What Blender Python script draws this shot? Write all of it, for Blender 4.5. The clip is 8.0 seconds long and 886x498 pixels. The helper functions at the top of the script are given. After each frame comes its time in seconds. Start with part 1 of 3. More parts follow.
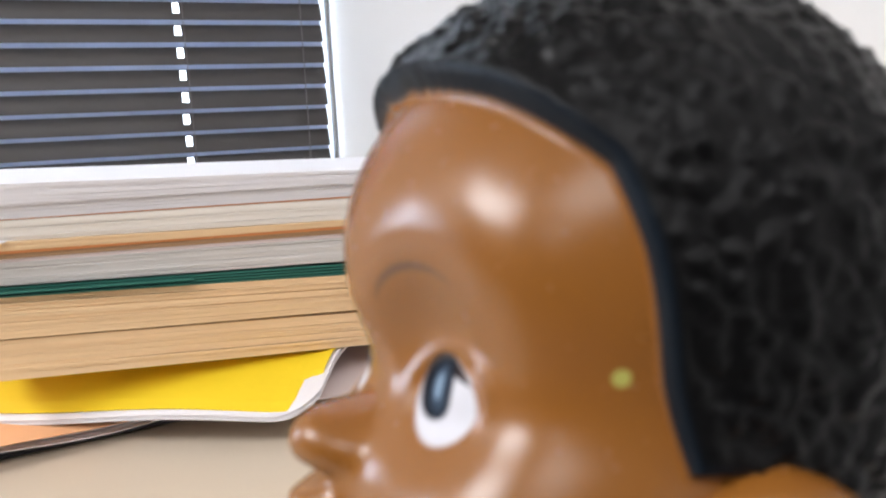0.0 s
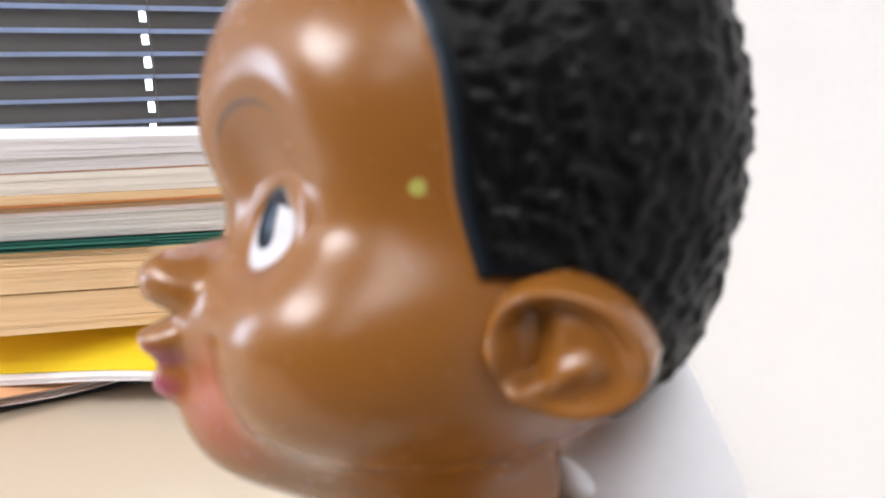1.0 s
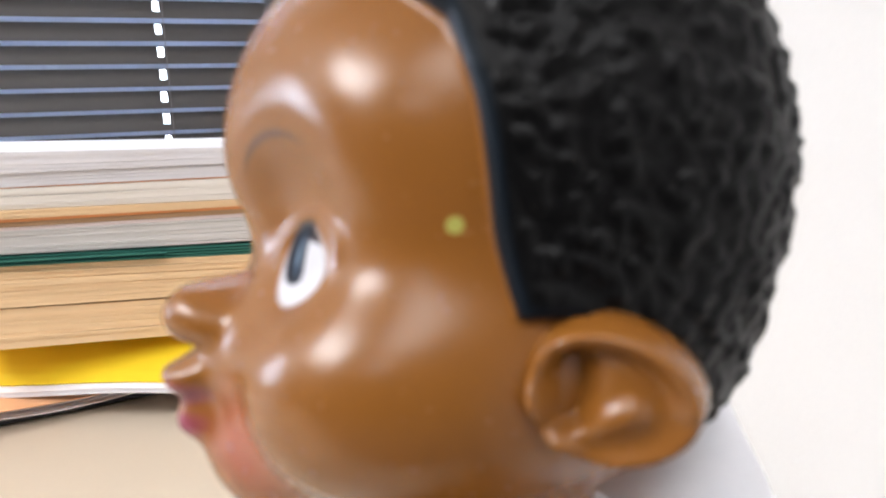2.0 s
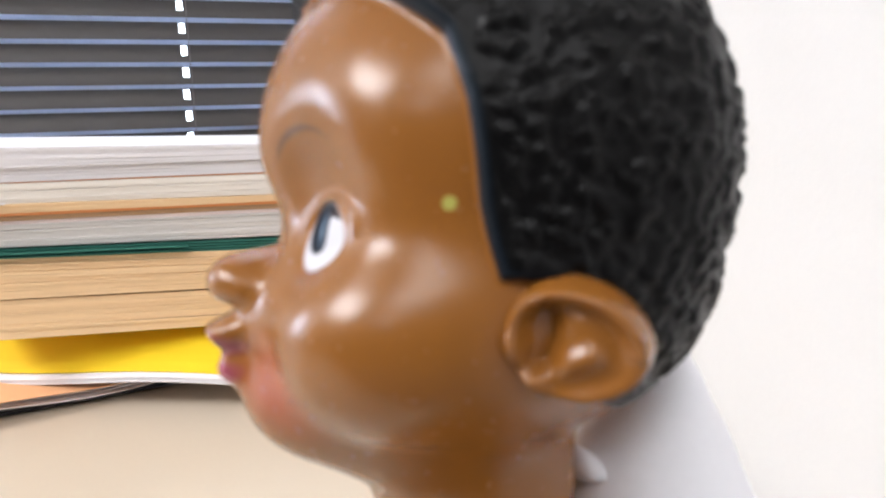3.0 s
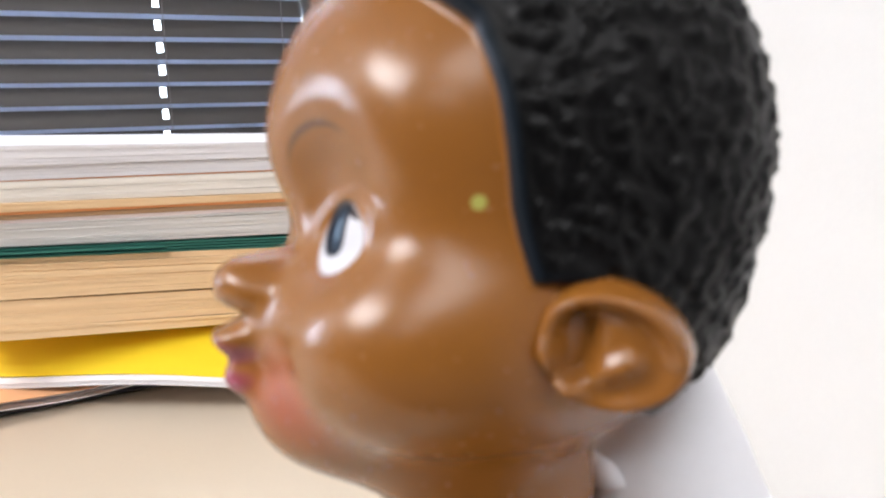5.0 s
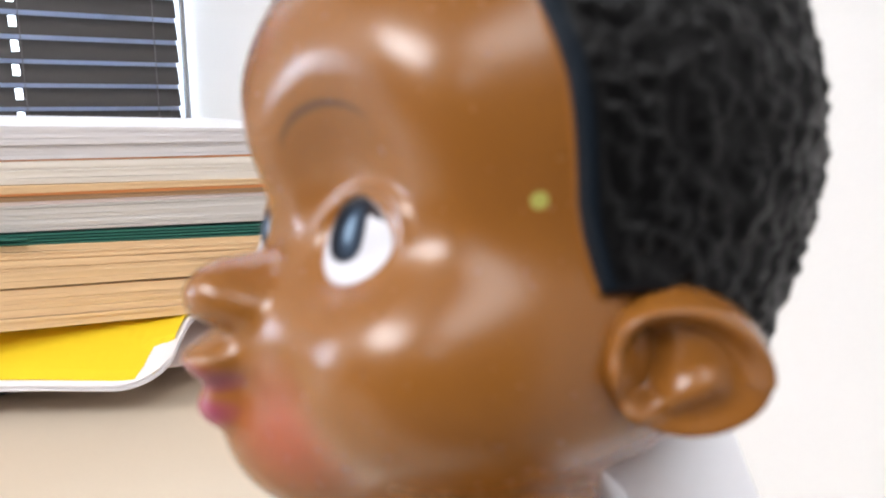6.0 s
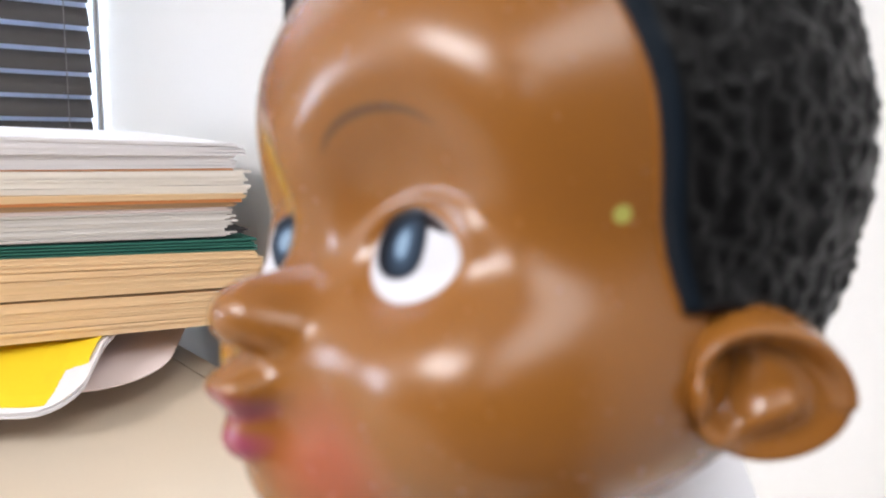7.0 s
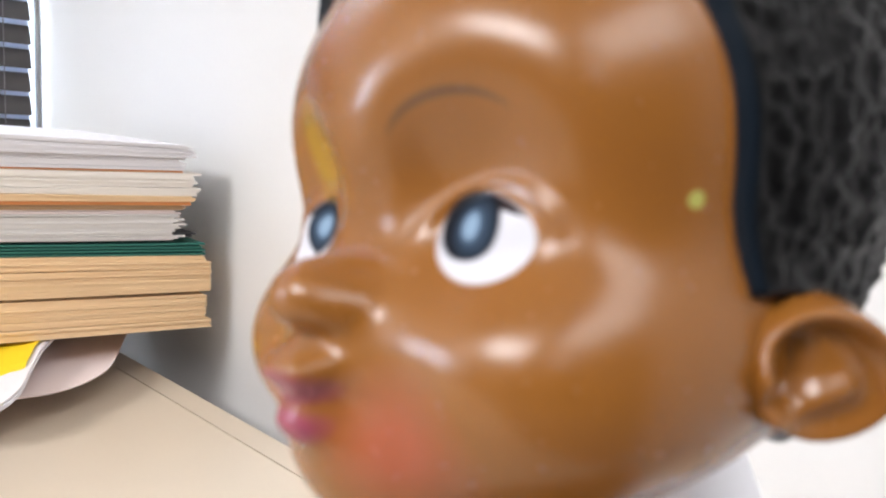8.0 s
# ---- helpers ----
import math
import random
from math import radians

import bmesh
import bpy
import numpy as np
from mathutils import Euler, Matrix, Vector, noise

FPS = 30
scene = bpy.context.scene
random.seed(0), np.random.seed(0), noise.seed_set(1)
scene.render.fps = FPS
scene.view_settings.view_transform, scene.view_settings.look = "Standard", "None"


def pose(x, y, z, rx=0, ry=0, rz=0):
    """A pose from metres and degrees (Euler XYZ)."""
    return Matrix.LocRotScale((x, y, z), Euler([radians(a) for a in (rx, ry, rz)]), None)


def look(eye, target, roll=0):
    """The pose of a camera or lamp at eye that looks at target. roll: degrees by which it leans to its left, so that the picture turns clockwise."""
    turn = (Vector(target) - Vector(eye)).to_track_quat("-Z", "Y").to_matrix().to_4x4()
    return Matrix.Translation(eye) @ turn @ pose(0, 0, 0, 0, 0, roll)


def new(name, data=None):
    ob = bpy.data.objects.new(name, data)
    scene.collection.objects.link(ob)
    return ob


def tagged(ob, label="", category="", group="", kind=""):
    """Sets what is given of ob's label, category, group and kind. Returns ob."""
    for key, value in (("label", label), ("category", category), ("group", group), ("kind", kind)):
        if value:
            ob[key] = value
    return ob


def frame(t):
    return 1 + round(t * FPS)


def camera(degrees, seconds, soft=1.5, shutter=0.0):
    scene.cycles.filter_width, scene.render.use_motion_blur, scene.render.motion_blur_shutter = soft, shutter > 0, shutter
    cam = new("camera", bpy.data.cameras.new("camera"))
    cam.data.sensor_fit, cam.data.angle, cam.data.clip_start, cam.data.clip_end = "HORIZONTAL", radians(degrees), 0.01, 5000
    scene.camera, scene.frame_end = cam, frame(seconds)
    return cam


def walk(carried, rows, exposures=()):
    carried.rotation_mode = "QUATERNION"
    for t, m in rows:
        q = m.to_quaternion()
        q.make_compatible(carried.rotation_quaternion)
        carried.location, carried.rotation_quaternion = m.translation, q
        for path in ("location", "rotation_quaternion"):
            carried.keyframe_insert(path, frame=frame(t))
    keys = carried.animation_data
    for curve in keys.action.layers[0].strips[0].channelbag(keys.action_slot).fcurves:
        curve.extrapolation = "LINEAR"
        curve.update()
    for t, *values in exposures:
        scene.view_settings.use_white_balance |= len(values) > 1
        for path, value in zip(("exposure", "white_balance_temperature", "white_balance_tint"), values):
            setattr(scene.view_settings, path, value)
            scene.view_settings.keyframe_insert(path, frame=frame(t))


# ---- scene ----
cam = camera(61.5, 8.0, soft=2.2)
# focused on the papers, so that the near doll is soft
cam.data.dof.use_dof, cam.data.dof.focus_distance, cam.data.dof.aperture_fstop = True, 0.62, 46.0
# t, eye x y z, yaw, pitch, roll
PATH = [
    (0.0, -0.06249, -0.00039, 0.17137, -21.68, -9.91, -2.59),
    (0.5, -0.05644, -0.00711, 0.16490, -23.30, -11.55, -2.68),
    (1.0, -0.05522, -0.00856, 0.16172, -23.72, -11.66, -1.62),
    (1.5, -0.05599, -0.00544, 0.16222, -23.06, -11.31, -1.56),
    (1.7, -0.05538, -0.00450, 0.16304, -23.13, -10.99, -1.77),
    (2.8, -0.05803, -0.01530, 0.16331, -21.31, -10.96, -1.73),
    (3.0, -0.05841, -0.01610, 0.16322, -21.45, -10.93, -1.44),
    (3.5, -0.05950, -0.01550, 0.16470, -21.18, -11.00, -2.40),
    (4.0, -0.05838, -0.01665, 0.16294, -22.05, -11.03, -1.43),
    (4.5, -0.05908, -0.01348, 0.16296, -21.95, -11.16, -1.83),
    (4.7, -0.05946, -0.01338, 0.16294, -21.97, -11.01, -1.61),
    (5.8, -0.06543, -0.00238, 0.16309, -30.77, -11.95, -0.21),
    (6.0, -0.06655, 0.00042, 0.16237, -32.87, -11.85, 0.39),
    (6.5, -0.06922, 0.00621, 0.16105, -37.83, -10.27, 1.54),
    (7.0, -0.07201, 0.00820, 0.16138, -39.24, -10.26, 1.86),
    (7.5, -0.07381, 0.01035, 0.16176, -42.65, -9.43, 3.13),
    (8.0, -0.07829, 0.01273, 0.15925, -43.67, -9.13, 3.83),
]
walk(cam, [(t, pose(x, y, z, 90 + pitch, 0, yaw) @ pose(0, 0, 0, 0, 0, roll))
           for t, x, y, z, yaw, pitch, roll in PATH],
     [(0, 0.46, 6150, 10), (0.5, 0.64, 6150, 10), (8, 0.64, 6150, 10)])

# ---- light ----
DESK_Z, FLOOR_Z, CEIL_Z = -0.045, -0.79, 1.95
WALL_X, WIN_Y = 0.2005, 1.04

world = bpy.data.worlds.new("sky")
world.use_nodes = True
scene.world = world
wn = world.node_tree.nodes
sky = wn.new("ShaderNodeTexSky")
sky.sky_type, sky.sun_disc = "NISHITA", False
sky.sun_elevation, sky.sun_rotation = radians(40), radians(150)
world.node_tree.links.new(sky.outputs[0], wn["Background"].inputs[0])
wn["Background"].inputs[1].default_value = 0.12


def area_lamp(name, m, sx, sy, watts, colour):
    data = bpy.data.lights.new(name, "AREA")
    data.shape, data.size, data.size_y, data.energy, data.color = "RECTANGLE", sx, sy, watts, colour
    ob = new(name, data)
    ob.matrix_world = m
    return ob


WARM, COOL = (1.0, 0.962, 0.925), (0.70, 0.83, 1.0)
area_lamp("unseen_ceiling_lamp", look((-2.60, 0.05, CEIL_Z - 0.03), (-2.60, 0.05, 0)), 1.3, 1.3, 76, WARM)
area_lamp("unseen_ceiling_lamp", look((-2.40, -2.10, CEIL_Z - 0.03), (-2.40, -2.10, 0)), 0.6, 0.6, 6, WARM)
# added fill for the fronts of the papers; no such lamp is seen
area_lamp("unseen_ceiling_lamp", look((-0.70, -1.45, CEIL_Z - 0.03), (-0.70, -1.45, 0)), 1.8, 1.0, 21, WARM)
area_lamp("window_light", look((-1.50, WIN_Y - 0.01, 0.44), (-1.50, 0, 0.40)), 0.50, 0.50, 6, COOL)


# ---- materials ----
class Nodes:
    """Short-hand for building a shader."""

    def __init__(self, name):
        self.mat = bpy.data.materials.new(name)
        self.mat.use_nodes = True
        self.tree = self.mat.node_tree
        self.bsdf = self.tree.nodes["Principled BSDF"]

    def node(self, kind, **values):
        n = self.tree.nodes.new(kind)
        for key, value in values.items():
            n.inputs[key.replace("_", " ")].default_value = value
        return n

    def link(self, a, b):
        self.tree.links.new(a, b)

    def put(self, value, socket):
        if isinstance(value, bpy.types.NodeSocket):
            self.link(value, socket)
        else:
            socket.default_value = value

    def math(self, op, a, b=0.0, clamp=False):
        n = self.tree.nodes.new("ShaderNodeMath")
        n.operation, n.use_clamp = op, clamp
        self.put(a, n.inputs[0])
        self.put(b, n.inputs[1])
        return n.outputs[0]

    def mix(self, fac, a, b):
        n = self.tree.nodes.new("ShaderNodeMix")
        n.data_type = "RGBA"
        self.put(fac, n.inputs[0])
        self.put(a if isinstance(a, bpy.types.NodeSocket) else (*a, 1), n.inputs[6])
        self.put(b if isinstance(b, bpy.types.NodeSocket) else (*b, 1), n.inputs[7])
        return n.outputs[2]

    def coords(self):
        return self.tree.nodes.new("ShaderNodeTexCoord").outputs["Object"]

    def noise(self, scale, detail=3.0, stretch=(1, 1, 1)):
        mp = self.tree.nodes.new("ShaderNodeMapping")
        mp.inputs["Scale"].default_value = stretch
        self.link(self.coords(), mp.inputs[0])
        n = self.node("ShaderNodeTexNoise", Scale=scale, Detail=detail)
        self.link(mp.outputs[0], n.inputs["Vector"])
        return n.outputs["Fac"]

    def bump(self, height, strength, distance):
        n = self.node("ShaderNodeBump", Strength=strength, Distance=distance)
        self.link(height, n.inputs["Height"])
        self.link(n.outputs[0], self.bsdf.inputs["Normal"])

    def set(self, **values):
        for key, value in values.items():
            self.put(value, self.bsdf.inputs[key.replace("_", " ")])


def plain(name, colour, rough, vary=0.12, coarse=20.0, fine=400.0, stretch=(1, 1, 1), bump=0.0, metal=0.0):
    """A surface whose tone varies at a coarse and a fine scale."""
    n = Nodes(name)
    a, b = n.noise(coarse, 3, stretch), n.noise(fine, 2, stretch)
    f = n.math("ADD", n.math("MULTIPLY", a, 0.6), n.math("MULTIPLY", b, 0.4), True)
    dark = tuple(c * (1 - vary) for c in colour)
    light = tuple(min(1, c * (1 + vary)) for c in colour)
    n.set(Base_Color=n.mix(f, dark, light), Metallic=metal,
          Roughness=n.math("ADD", n.math("MULTIPLY", a, 0.12), rough - 0.06, True))
    if bump:
        n.bump(b, 0.4, bump)
    return n.mat


def paper(name, colour, vary=0.10):
    """Paper or card: each sheet a little different, with long fine streaks on the cut edges."""
    n = Nodes(name)
    isl = n.tree.nodes.new("ShaderNodeNewGeometry").outputs["Random Per Island"]
    streak = n.noise(45, 2, (0.04, 0.5, 22))
    f = n.math("ADD", n.math("MULTIPLY", isl, 0.78), n.math("MULTIPLY", streak, 0.22), True)
    n.set(Base_Color=n.mix(f, tuple(c * (1 - 1.6 * vary) for c in colour), tuple(min(0.95, c * (1 + vary)) for c in colour)),
          Roughness=0.72)
    n.bump(n.noise(220, 3), 0.10, 0.0003)
    return n.mat


def emit(name, colour, strength):
    n = Nodes(name)
    n.set(Base_Color=(*colour, 1), Emission_Color=(*colour, 1), Emission_Strength=strength, Roughness=0.6)
    return n.mat


M_WALL = plain("wall_paint", (0.74, 0.725, 0.71), 0.62, 0.03, 6, 240, bump=0.0003)
# for walls out of view, dark so that they bounce less light on the doll
M_DARKWALL = plain("dark_unseen_wall", (0.09, 0.09, 0.10), 0.95, 0.2, 10, 300, bump=0.001)
M_CEIL = plain("ceiling_tile", (0.78, 0.77, 0.75), 0.9, 0.05, 8, 160, bump=0.001)
M_FLOOR = plain("carpet", (0.12, 0.12, 0.13), 0.95, 0.25, 8, 300, bump=0.002)
M_DESK = plain("beige_laminate", (0.66, 0.56, 0.44), 0.42, 0.05, 14, 500, bump=0.00006)
M_BAND = plain("beige_edge_band", (0.63, 0.535, 0.42), 0.40, 0.05, 14, 500)
M_SEAM = plain("dark_joint", (0.10, 0.08, 0.06), 0.8)
M_STEEL = plain("painted_steel", (0.30, 0.29, 0.28), 0.45, 0.06)
M_SLAT = plain("dark_slat_paint", (0.045, 0.039, 0.037), 0.40, 0.10, 30, 300)
# pale blue strip that paints leaking daylight onto each slat
M_SLAT_LIT = plain("slat_painted_daylight", (0.46, 0.52, 0.68), 0.45, 0.08, 30, 300)
M_CORD = plain("blind_cord", (0.16, 0.15, 0.15), 0.8)
M_FRAME = plain("window_frame_grey", (0.42, 0.44, 0.46), 0.45, 0.05)
M_SILL = plain("white_gloss_paint", (0.80, 0.80, 0.80), 0.35, 0.03)
M_WHITE = paper("white_paper", (0.80, 0.77, 0.79), 0.06)
M_GREY = paper("grey_white_paper", (0.70, 0.665, 0.64), 0.10)
M_PINKISH = paper("pinkish_paper", (0.80, 0.68, 0.66), 0.07)
M_CREAM = paper("cream_paper", (0.82, 0.76, 0.69), 0.06)
M_MANILA = paper("manila_card", (0.87, 0.62, 0.36), 0.06)
M_ORANGE = paper("orange_card", (0.72, 0.28, 0.09), 0.12)
M_BUFF = paper("brown_card", (0.42, 0.25, 0.13), 0.15)
M_GREEN = paper("green_card", (0.028, 0.170, 0.130), 0.15)
M_PEACH = paper("peach_paper", (0.84, 0.46, 0.24), 0.06)
M_YELLOW = paper("yellow_paper", (0.86, 0.62, 0.008), 0.05)
M_BLACK = paper("black_card", (0.025, 0.025, 0.03), 0.2)
M_CLOTH = plain("white_doll_cloth", (0.86, 0.85, 0.88), 0.6, 0.05, 90, 900, bump=0.00006)
M_OUT = emit("daylight_backdrop", (0.80, 0.90, 1.0), 6.0)
M_OUT.cycles.emission_sampling = "NONE"


# ---- mesh helpers ----
def mesh_object(name, bm, mats, smooth=False):
    me = bpy.data.meshes.new(name)
    bmesh.ops.recalc_face_normals(bm, faces=bm.faces)
    bm.to_mesh(me)
    bm.free()
    for m in mats if isinstance(mats, (list, tuple)) else [mats]:
        me.materials.append(m)
    if smooth:
        me.polygons.foreach_set("use_smooth", [True] * len(me.polygons))
    return new(name, me)


def part(name, bm, mats, parent, label="", smooth=False):
    ob = mesh_object(name, bm, mats, smooth)
    ob.parent = parent
    return tagged(ob, label) if label else ob


def empty(name, at, **tags):
    ob = new(name)
    ob.empty_display_size = 0.02
    ob.matrix_world = Matrix.Translation(at)
    return tagged(ob, **tags)


def box(bm, x0, x1, y0, y1, z0, z1, bevel=0.0, at=(0, 0, 0)):
    """Adds a box, bevelled if asked, to bm."""
    made = bmesh.ops.create_cube(bm, size=1)["verts"]
    for v in made:
        v.co = Vector((x0 + (v.co.x + 0.5) * (x1 - x0), y0 + (v.co.y + 0.5) * (y1 - y0), z0 + (v.co.z + 0.5) * (z1 - z0))) - Vector(at)
    if bevel:
        edges = list({e for v in made for e in v.link_edges})
        bmesh.ops.bevel(bm, geom=edges, offset=bevel, segments=2, affect="EDGES", profile=0.6)
    return bm


def boxes(*rows, bevel=0.0, at=(0, 0, 0)):
    bm = bmesh.new()
    for r in rows:
        box(bm, *r, bevel=bevel, at=at)
    return bm


# ---- the room ----
X0, Y0 = -3.8, -3.8
tagged(mesh_object("floor", boxes((X0, WALL_X, Y0, WIN_Y + 0.2, FLOOR_Z - 0.1, FLOOR_Z)), M_FLOOR), "dark grey office carpet floor under the desk", "floor", kind="structure")
tagged(mesh_object("ceiling", boxes((X0, WALL_X, Y0, WIN_Y + 0.2, CEIL_Z, CEIL_Z + 0.1)), M_CEIL), "white tiled office ceiling above the desk", "ceiling", kind="structure")
tagged(mesh_object("wall_east", boxes((WALL_X, WALL_X + 0.12, Y0, WIN_Y + 0.2, FLOOR_Z, CEIL_Z)), M_WALL), "plain off-white painted wall beside the desk", "wall", kind="structure")
tagged(mesh_object("wall_west", boxes((X0 - 0.12, X0, Y0, WIN_Y + 0.2, FLOOR_Z, CEIL_Z)), M_DARKWALL), "unseen west wall, coloured dark to cut bounced light", "wall", kind="structure")
tagged(mesh_object("wall_south", boxes((X0, WALL_X, Y0 - 0.12, Y0, FLOOR_Z, CEIL_Z)), M_DARKWALL), "unseen south wall, coloured dark to cut bounced light", "wall", kind="structure")
W2 = (-1.78, -1.22, 0.15, 0.73)     # the window without a blind
W1 = (-0.40, 0.1945, 0.116, 1.35)     # window with the blind: x0, x1, z0, z1
YA, YB = WIN_Y + 0.012, WIN_Y + 0.17
tagged(mesh_object("wall_north", boxes(
    (X0, W2[0], YA, YB, FLOOR_Z, CEIL_Z), (W2[1], W1[0], YA, YB, FLOOR_Z, CEIL_Z),
    (W2[0], W2[1], YA, YB, FLOOR_Z, W2[2]), (W2[0], W2[1], YA, YB, W2[3], CEIL_Z), (W1[1], WALL_X, YA, YB, FLOOR_Z, CEIL_Z),
    (W1[0], W1[1], YA, YB, FLOOR_Z, W1[2]), (W1[0], W1[1], YA, YB, W1[3], CEIL_Z)), M_WALL),
    "off-white window wall with two openings", "wall", kind="structure")


def glass():
    n = Nodes("window_glass")
    n.set(Base_Color=(1, 1, 1, 1), Roughness=0.0, Transmission_Weight=1.0, IOR=1.01)
    return n.mat


M_GLASS = glass()


def window(name, x0, x1, z0, z1, t, m):
    """A framed pane for an opening along local x; m places its sill's middle."""
    wdw = empty(name, (0, 0, 0), label="grey-framed office window with a white sill", category="window", kind="structure")
    h, c = z1 - z0, (x1 - x0) / 2
    part("window_frame", boxes((-c, -c + t, 0.10, 0.135, 0, h), (c - t, c, 0.10, 0.135, 0, h), (-c + t, c - t, 0.10, 0.135, 0, t), (-c + t, c - t, 0.10, 0.135, h - t, h)), M_SILL, wdw)
    part("window_sill", boxes((-c - 0.004, c + 0.004, -0.03, -0.002, -0.022, -0.001), bevel=0.003), M_SILL, wdw)
    part("bead", boxes((c + 0.0005, c + 0.0022, -0.0045, -0.0005, 0.0, h)), M_FRAME, wdw)
    pane = part("pane", boxes((-c + t, c - t, 0.115, 0.120, t, h - t)), M_GLASS, wdw)
    pane.visible_shadow = False
    wdw.matrix_world = m


window("window_1", *W1, 0.0045, pose((W1[0] + W1[1]) / 2, YA, W1[2]))
window("window_2", *W2, 0.025, pose((W2[0] + W2[1]) / 2, YA, W2[2]))
tagged(mesh_object("backdrop", boxes((-9, 5, 5.0, 5.1, -3, 7)), M_OUT), "bright hazy daylight outside the window", "backdrop", kind="structure")


# ---- the blind ----
PITCH, SLAT_W, TILT_DEG = 0.02795, 0.0345, 65.0
HOLES = (-0.31, 0.0)
BX0, BX1 = W1[0] + 0.012, 0.1865


def slat_mesh():
    """One curved slat with its cord slots, lying round its own middle, tilted shut."""
    bm = bmesh.new()
    xs = [BX0]
    for h in HOLES:
        xs += [h - 0.0036, h + 0.0036]
    xs += [BX1]
    rows = [-1, -0.75, -0.47, -0.2, 0.1, 0.32, 0.42, 0.75, 1]
    ca, sa = math.cos(radians(TILT_DEG)), math.sin(radians(TILT_DEG))
    grid = []
    for r in rows:
        s, crown = r * SLAT_W / 2, 0.0022 * (1 - r * r)
        # the lower edge leans into the room
        y, z = s * ca - crown * sa, s * sa + crown * ca
        grid.append([bm.verts.new((x, y, z)) for x in xs])
    for j in range(len(rows) - 1):
        for i in range(len(xs) - 1):
            if i % 2 == 1 and -0.48 <= rows[j] and rows[j + 1] <= 0.33:
                continue
            # top rows get the colour painted for daylight
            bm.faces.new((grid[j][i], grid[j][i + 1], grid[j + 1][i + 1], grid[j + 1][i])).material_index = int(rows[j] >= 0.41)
    me = bpy.data.meshes.new("slat")
    bm.to_mesh(me)
    bm.free()
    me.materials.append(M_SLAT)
    me.materials.append(M_SLAT_LIT)
    me.polygons.foreach_set("use_smooth", [True] * len(me.polygons))
    return me


blind = empty("venetian_blind", (-0.1, WIN_Y, W1[2]), label="dark closed venetian blind hanging in the window", category="blind")
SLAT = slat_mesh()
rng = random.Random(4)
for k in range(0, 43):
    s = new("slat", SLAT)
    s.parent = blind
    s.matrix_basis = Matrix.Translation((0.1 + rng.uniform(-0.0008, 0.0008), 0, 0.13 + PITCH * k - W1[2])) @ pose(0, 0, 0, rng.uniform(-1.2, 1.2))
part("bottom_rail", boxes((BX0, BX1, WIN_Y - 0.009, WIN_Y + 0.009, W1[2] + 0.001, W1[2] + 0.006), bevel=0.002, at=blind.location), M_SLAT, blind)
part("headrail", boxes((BX0, BX1, WIN_Y - 0.011, WIN_Y + 0.011, W1[3] - 0.03, W1[3] - 0.002), bevel=0.002, at=blind.location), M_SLAT, blind)
for h in (*HOLES, 0.150):
    for dy in (-0.0125, 0.0125):
        part("ladder_cord", boxes((h + 0.006, h + 0.0069, WIN_Y + dy - 0.0005, WIN_Y + dy + 0.0005, W1[2] + 0.006, W1[3] - 0.03), at=blind.location), M_CORD, blind)


# ---- the desk ----
def desk():
    top = empty("desk", (-0.4, 0.3, FLOOR_Z), label="beige laminate office desk against the wall", category="desk")
    o = top.location

    def edge_x(y, inset=0.0):
        return min(0.155 + (0.523 - y) * 0.07, WALL_X - 0.003) - inset

    def slab(name, in0, in1, z0, z1, mat, left=None):
        bm = bmesh.new()
        ys = [-0.05, 0.10, 0.332, 0.45, 0.60, 0.80, WIN_Y - 0.02]
        low, high = [], []
        for y in ys:
            xr, xl = edge_x(y, in0), (left if left is not None else edge_x(y, in1))
            for z, row in ((z0, low), (z1, high)):
                row.append((bm.verts.new(Vector((xl, y, z)) - o), bm.verts.new(Vector((xr, y, z)) - o)))
        n = len(ys) - 1
        for i in range(n):
            for row in (low, high):
                bm.faces.new((row[i][0], row[i][1], row[i + 1][1], row[i + 1][0]))
            for s in (0, 1):
                bm.faces.new((low[i][s], low[i + 1][s], high[i + 1][s], high[i][s]))
        for i in (0, n):
            bm.faces.new((low[i][0], low[i][1], high[i][1], high[i][0]))
        part(name, bm, mat, top)

    slab("desktop", 0.0195, None, DESK_Z - 0.028, DESK_Z, M_DESK, left=-1.35)
    slab("joint", 0.0180, 0.0195, DESK_Z - 0.028, DESK_Z - 0.0012, M_SEAM)
    slab("edge_band", 0.0, 0.0180, DESK_Z - 0.028, DESK_Z - 0.0002, M_BAND)
    for x, y in ((-1.30, -0.03), (-1.30, 0.95), (0.10, -0.03), (0.02, 0.95)):
        part("leg", boxes((x, x + 0.04, y, y + 0.04, FLOOR_Z, DESK_Z - 0.028), bevel=0.004, at=o), M_STEEL, top)


desk()


